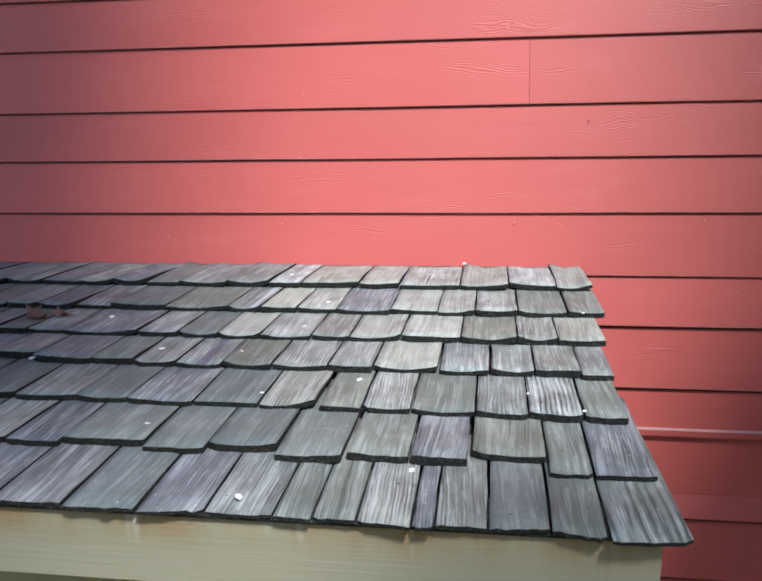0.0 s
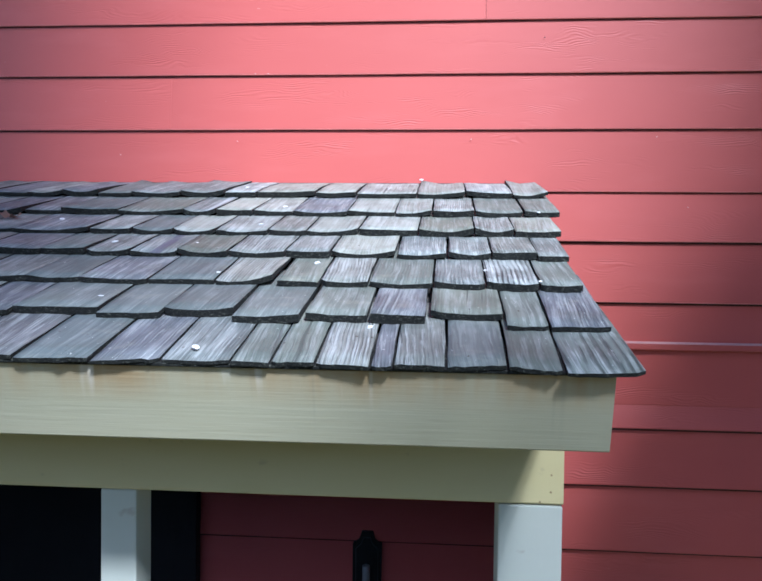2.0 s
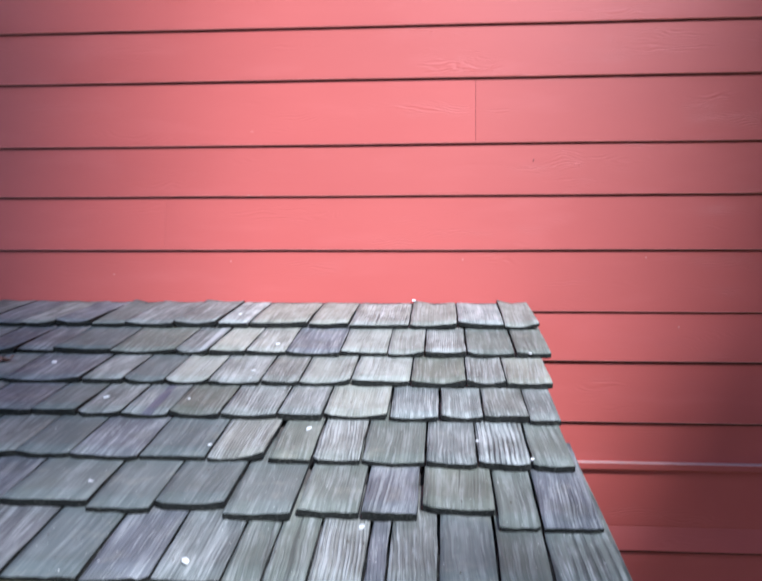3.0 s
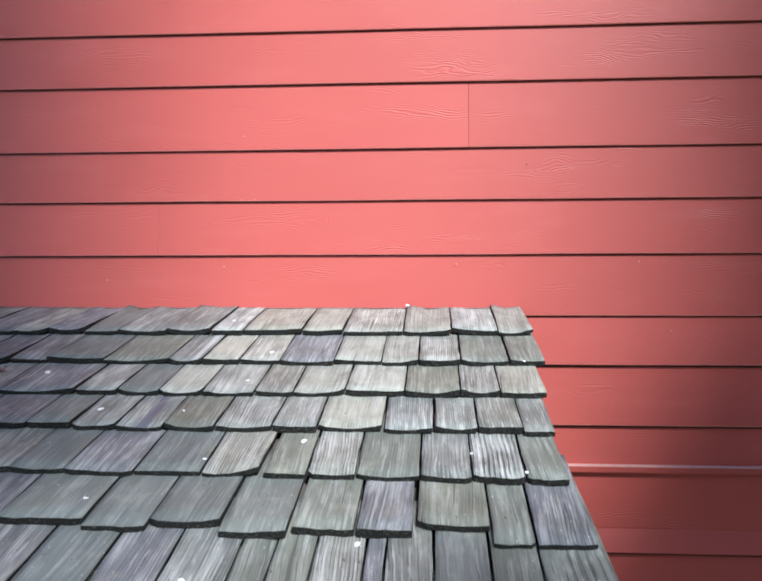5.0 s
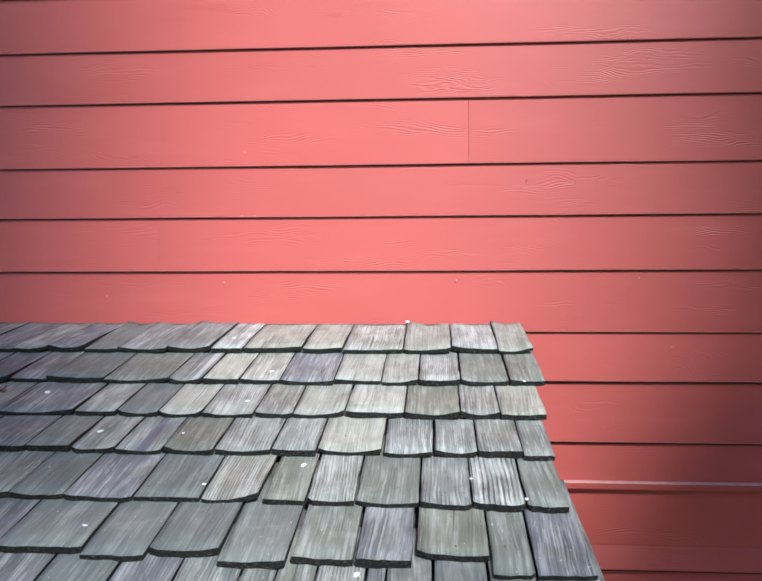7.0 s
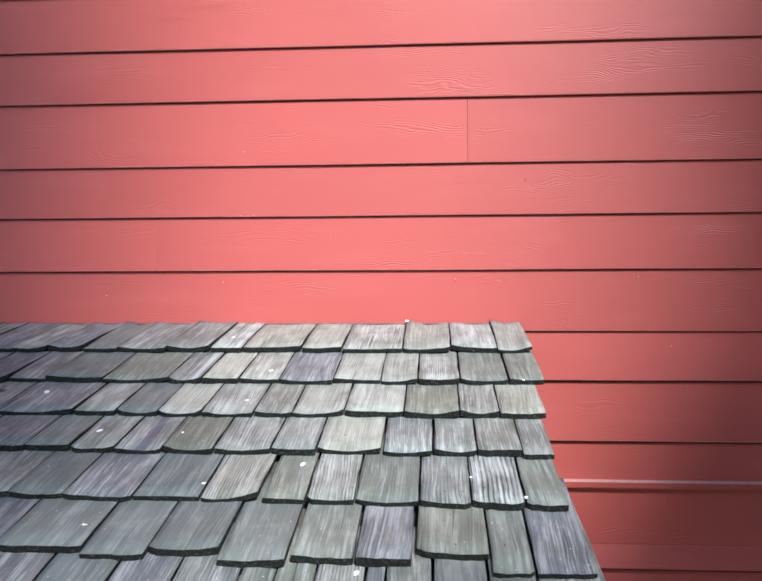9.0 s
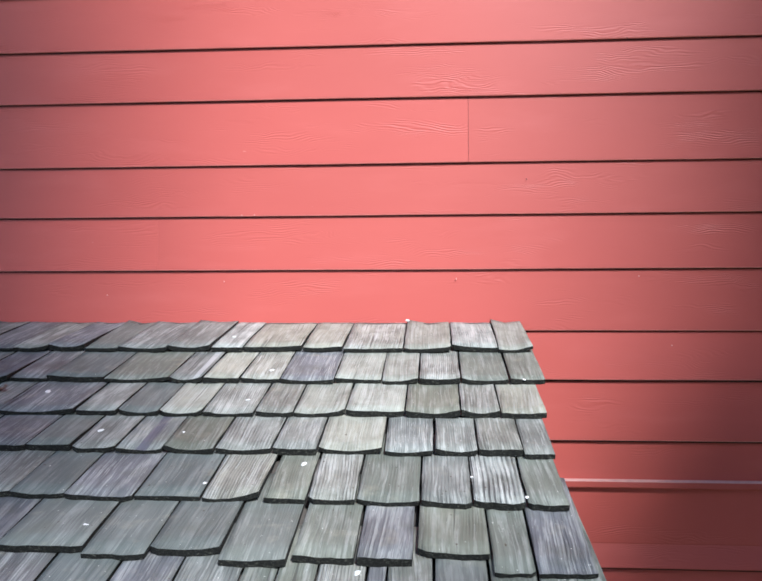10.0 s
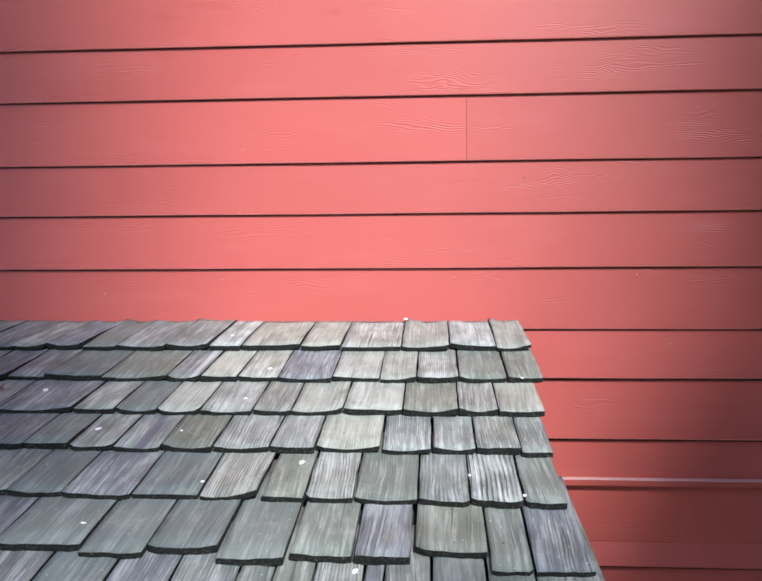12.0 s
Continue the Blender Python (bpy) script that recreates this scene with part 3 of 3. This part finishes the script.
def course(k, joints, woods, drops=None, thick=None, cups=None, lifts=None, tips=None, trims=None):
    """One course: joints are its gaps from the left. woods names the look of each shingle, and drops, thick, cups, lifts
    and tips set single shingles apart, all counted from the right end."""
    drops, thick, cups, lifts, tips, trims = drops or {}, thick or {}, cups or {}, lifts or {}, tips or {}, trims or {}
    while joints[0] > ROOF_L + 0.09:
        joints = [max(ROOF_L, joints[0] - rng.uniform(0.085, 0.16))] + joints
    length = 0.372 if k == 0 else 0.325
    verge = 0.13 if k == 6 else 0.0
    for i in range(len(joints) - 1):
        back = len(joints) - 2 - i
        gap = rng.uniform(0.0012, 0.0034)
        v = COURSE_V[k] + rng.uniform(-0.005, 0.005) - drops.get(back, 0.0)
        t = thick.get(back, rng.uniform(0.0070, 0.0095) if k == 6 else rng.uniform(0.0110, 0.0175))
        cup = cups.get(back, rng.choice((0.0005, 0.002, 0.004, 0.006)) * (1.6 if k < 4 else 0.8 if k < 6 else 0.25))
        wood = woods[back] if back < len(woods) else rng.choice("sgsps")
        shingle(joints[i] + gap, joints[i + 1] - gap - trims.get(back, 0.0), v, length - (v - COURSE_V[k]) + (verge if back == 0 else 0.0), t, wood, cup, lifts.get(back, rng.uniform(-0.0022, 0.0022)),
                rng.uniform(-0.004, 0.004), rng.uniform(0.013, 0.019) if k == 0 else 0.0, tips.get(back, rng.uniform(0.0, 0.006)) if k == 0 else 0.0, 0.012 if verge and back == 0 else 0.0)


# ---- small things ----
def roof_height(y):
    """The top of the shingles over y, as height above the line of the butts, with the distance up the slope."""
    v = (y - EAVE_Y) / math.cos(SLOPE)
    below = max(c for c in COURSE_V if c <= v + 0.012)
    return v, -(v - below) * TAPER / 0.195 + 0.001


def chip(x, y, size):
    bm = bmesh.new()
    bmesh.ops.create_icosphere(bm, subdivisions=2, radius=size)
    for p in bm.verts:
        p.co *= 1 + 0.5 * noise.noise(p.co * (1.4 / size) + Vector((x * 9, y * 9, 0)))
        p.co.z = p.co.z * 0.35
    ob = part("white_chip", bm, WHITE)
    v, w = roof_height(y)
    ob.matrix_world = Matrix.Translation(on_roof(x, v, w)) @ Matrix.Rotation(SLOPE, 4, "X") @ Matrix.Rotation(x * 20, 4, "Z") @ Matrix.Diagonal((1.3, 0.9, 1, 1))
    return tagged(ob, "small chalky white fleck lying on a weathered shingle", "debris", "white flecks on the roof")


for x, y, r in ((-0.411, -1.385, 0.0055), (-0.676, -1.500, 0.0065), (-0.935, -1.272, 0.0075), (-0.562, -1.030, 0.0065), (-1.072, -0.892, 0.006), (-0.204, -1.082, 0.004),
                (-0.102, -1.162, 0.004), (-0.752, -1.122, 0.004), (-1.319, -0.668, 0.0075), (-0.739, -0.525, 0.006), (-1.405, -0.885, 0.004), (-1.355, -0.985, 0.006),
                (-0.042, -0.592, 0.004), (-0.87, -0.90, 0.0045), (-0.76, -0.72, 0.005), (-0.92, -0.245, 0.005), (-0.372, -0.045, 0.007)):
    chip(x, y, r)


def dry_leaf(x, y, size, turn, curl):
    """A curled dead leaf with a lobed outline and a raised midrib."""
    bm = bmesh.new()
    spine, edges = [], []
    n = 12
    for i in range(n + 1):
        q = i / n
        half = size * 0.42 * math.sin(math.pi * min(1.0, q * 1.04)) ** 0.8 * (0.8 + 0.3 * math.sin(q * 21))
        bend = curl * size * (q - 0.4) ** 2 * 2.2
        spine.append(bm.verts.new((0, (q - 0.5) * size, bend)))
        edges.append([bm.verts.new((s * half, (q - 0.46) * size, bend + half * (0.28 + 0.35 * math.sin(q * 9 + 2 * s)))) for s in (-1, 1)])
    for i in range(n):
        for s in (0, 1):
            bm.faces.new((spine[i], spine[i + 1], edges[i + 1][s], edges[i][s])).smooth = True
    bmesh.ops.solidify(bm, geom=bm.faces[:], thickness=0.0006)
    ob = part("dry_leaf", bm, LEAF)
    v, w = roof_height(y)
    ob.matrix_world = Matrix.Translation(on_roof(x, v, w + 0.002)) @ Matrix.Rotation(SLOPE, 4, "X") @ Matrix.Rotation(radians(turn), 4, "Z")
    return tagged(ob, "curled dry brown leaf caught on the shingles", "leaf", "dead leaves on the roof")


dry_leaf(-1.520, -0.698, 0.075, 70, 0.6)
dry_leaf(-1.462, -0.668, 0.062, 115, 0.5)

# ---- wall lantern under the porch ----
lantern = tagged(new("wall_lantern"), "narrow black wall lantern with a clipped top beside the porch", "lamp")
lantern.location = (-0.543, -0.012, 1.50)


def clipped(half, low, high, clip, y0, y1):
    """An upright plate with its two upper corners clipped."""
    bm = bmesh.new()
    outline = [(-half, low), (half, low), (half, high - clip), (half - clip * 0.5, high - clip * 0.6), (half - clip * 0.7, high), (-half + clip * 0.7, high), (-half + clip * 0.5, high - clip * 0.6), (-half, high - clip)]
    a = [bm.verts.new((x, y0, z)) for x, z in outline]
    b = [bm.verts.new((x, y1, z)) for x, z in outline]
    bm.faces.new(a)
    bm.faces.new(b[::-1])
    for i in range(len(a)):
        j = (i + 1) % len(a)
        bm.faces.new((a[i], a[j], b[j], b[i]))
    bmesh.ops.bevel(bm, geom=bm.edges[:], offset=0.0012, segments=1, affect="EDGES")
    return bm


part("backplate", clipped(0.050, -0.22, 0.200, 0.045, -0.018, 0.012), BLACK, lantern)
part("rim", clipped(0.040, -0.205, 0.182, 0.040, -0.022, -0.0185), RIM, lantern, "dull metal rim")
part("panel", clipped(0.037, -0.202, 0.178, 0.038, -0.025, -0.0225), BLACK, lantern)
bm = bmesh.new()
bmesh.ops.create_cone(bm, cap_ends=True, segments=20, radius1=0.014, radius2=0.0135, depth=0.22, matrix=Matrix.Translation((0.0, -0.040, -0.02)))
bmesh.ops.bevel(bm, geom=[e for e in bm.edges if abs(e.verts[0].co.z - e.verts[1].co.z) < 0.001], offset=0.002, segments=2, affect="EDGES")
part("candle_tube", bm, CANDLE, lantern, "grey candle tube")

# ---- a near-black door shape, added to stand for the porch's deep shade ----
door = tagged(new("dark_panel_1"), "near-black door shape added in place of deep porch shade", "door", kind="structure")
part("leaf", block((-2.30, -0.045, 0.13), (-1.22, -0.014, 2.08), 0.003), DARK, door)
for x in (-2.38, -1.22):
    part("jamb", block((x, -0.060, 0.13), (x + 0.08, -0.012, 2.16), 0.003), DARK, door)
part("head", block((-2.30, -0.060, 2.082), (-1.22, -0.012, 2.16), 0.003), DARK, door)

# ---- porch floor ----
tagged(part("porch_floor", block((ROOF_L + 0.05, -1.25, 0.0), (0.05, -0.02, 0.12), 0.004), FLOOR), "dark board porch floor under the roof", "floor", kind="structure")

# ---- the shingles, course by course from the top ----
# Wood picks also put the roof's shading into colour: paler high, darker low and left.
course(0, [-1.979, -1.850, -1.717, -1.587, -1.479, -1.361, -1.256, -1.101, -0.964, -0.863, -0.682, -0.555, -0.375, -0.228, -0.089, 0.014], "tltlttlggspgpg",
       cups={2: 0.005, 1: 0.003, 0: 0.007, 3: 0.002, 8: 0.006}, lifts={2: 0.004, 0: 0.004, 1: -0.003}, tips={2: 0.013, 0: 0.012, 9: 0.014, 3: 0.001, 4: 0.0})
course(1, [-1.692, -1.581, -1.470, -1.362, -1.195, -1.011, -0.916, -0.812, -0.703, -0.552, -0.424, -0.323, -0.210, -0.080, 0.018], "oowttpltvosppg", cups={1: 0.006, 3: 0.004, 0: 0.004}, lifts={3: 0.004, 0: -0.002})
course(2, [-1.488, -1.385, -1.182, -1.073, -0.965, -0.855, -0.725, -0.627, -0.500, -0.352, -0.218, -0.121, -0.008], "tgottgwtsgpgs", drops={0: -0.005}, cups={4: 0.006}, thick={4: 0.013, 10: 0.013}, lifts={4: 0.003})
course(3, [-1.474, -1.361, -1.214, -1.103, -0.997, -0.891, -0.771, -0.642, -0.541, -0.395, -0.282, -0.185, -0.088, -0.020], "ggggtgwodgspg", thick={2: 0.013, 0: 0.013}, drops={0: 0.012, 12: -0.03})
course(4, [-1.276, -1.140, -1.025, -0.882, -0.746, -0.621, -0.533, -0.435, -0.309, -0.207, -0.104, -0.023], "orgowowspsg", thick={0: 0.014, 7: 0.012, 6: 0.013, 10: 0.014}, drops={0: 0.012, 1: 0.012, 2: 0.008}, cups={6: 0.008, 7: 0.001}, lifts={6: 0.006, 1: -0.002}, trims={6: 0.004, 1: 0.002})
course(5, [-1.290, -1.175, -1.070, -0.907, -0.787, -0.657, -0.530, -0.417, -0.313, -0.184, -0.111, -0.009], "pooposssspg", drops={0: 0.026, 1: 0.028, 2: -0.026, 3: 0.0, 4: 0.002, 5: 0.01, 6: -0.016, 7: 0.0, 8: -0.018},
       thick={3: 0.018, 5: 0.016, 2: 0.013, 6: 0.015, 8: 0.015, 0: 0.010, 1: 0.010}, cups={5: 0.003, 3: 0.001}, lifts={5: 0.003, 3: -0.002}, trims={5: 0.005, 3: 0.003})
course(6, [-1.081, -0.955, -0.829, -0.720, -0.609, -0.548, -0.480, -0.396, -0.362, -0.283, -0.191, -0.110, 0.008], "cosgpwoogpspp", drops={0: 0.004})
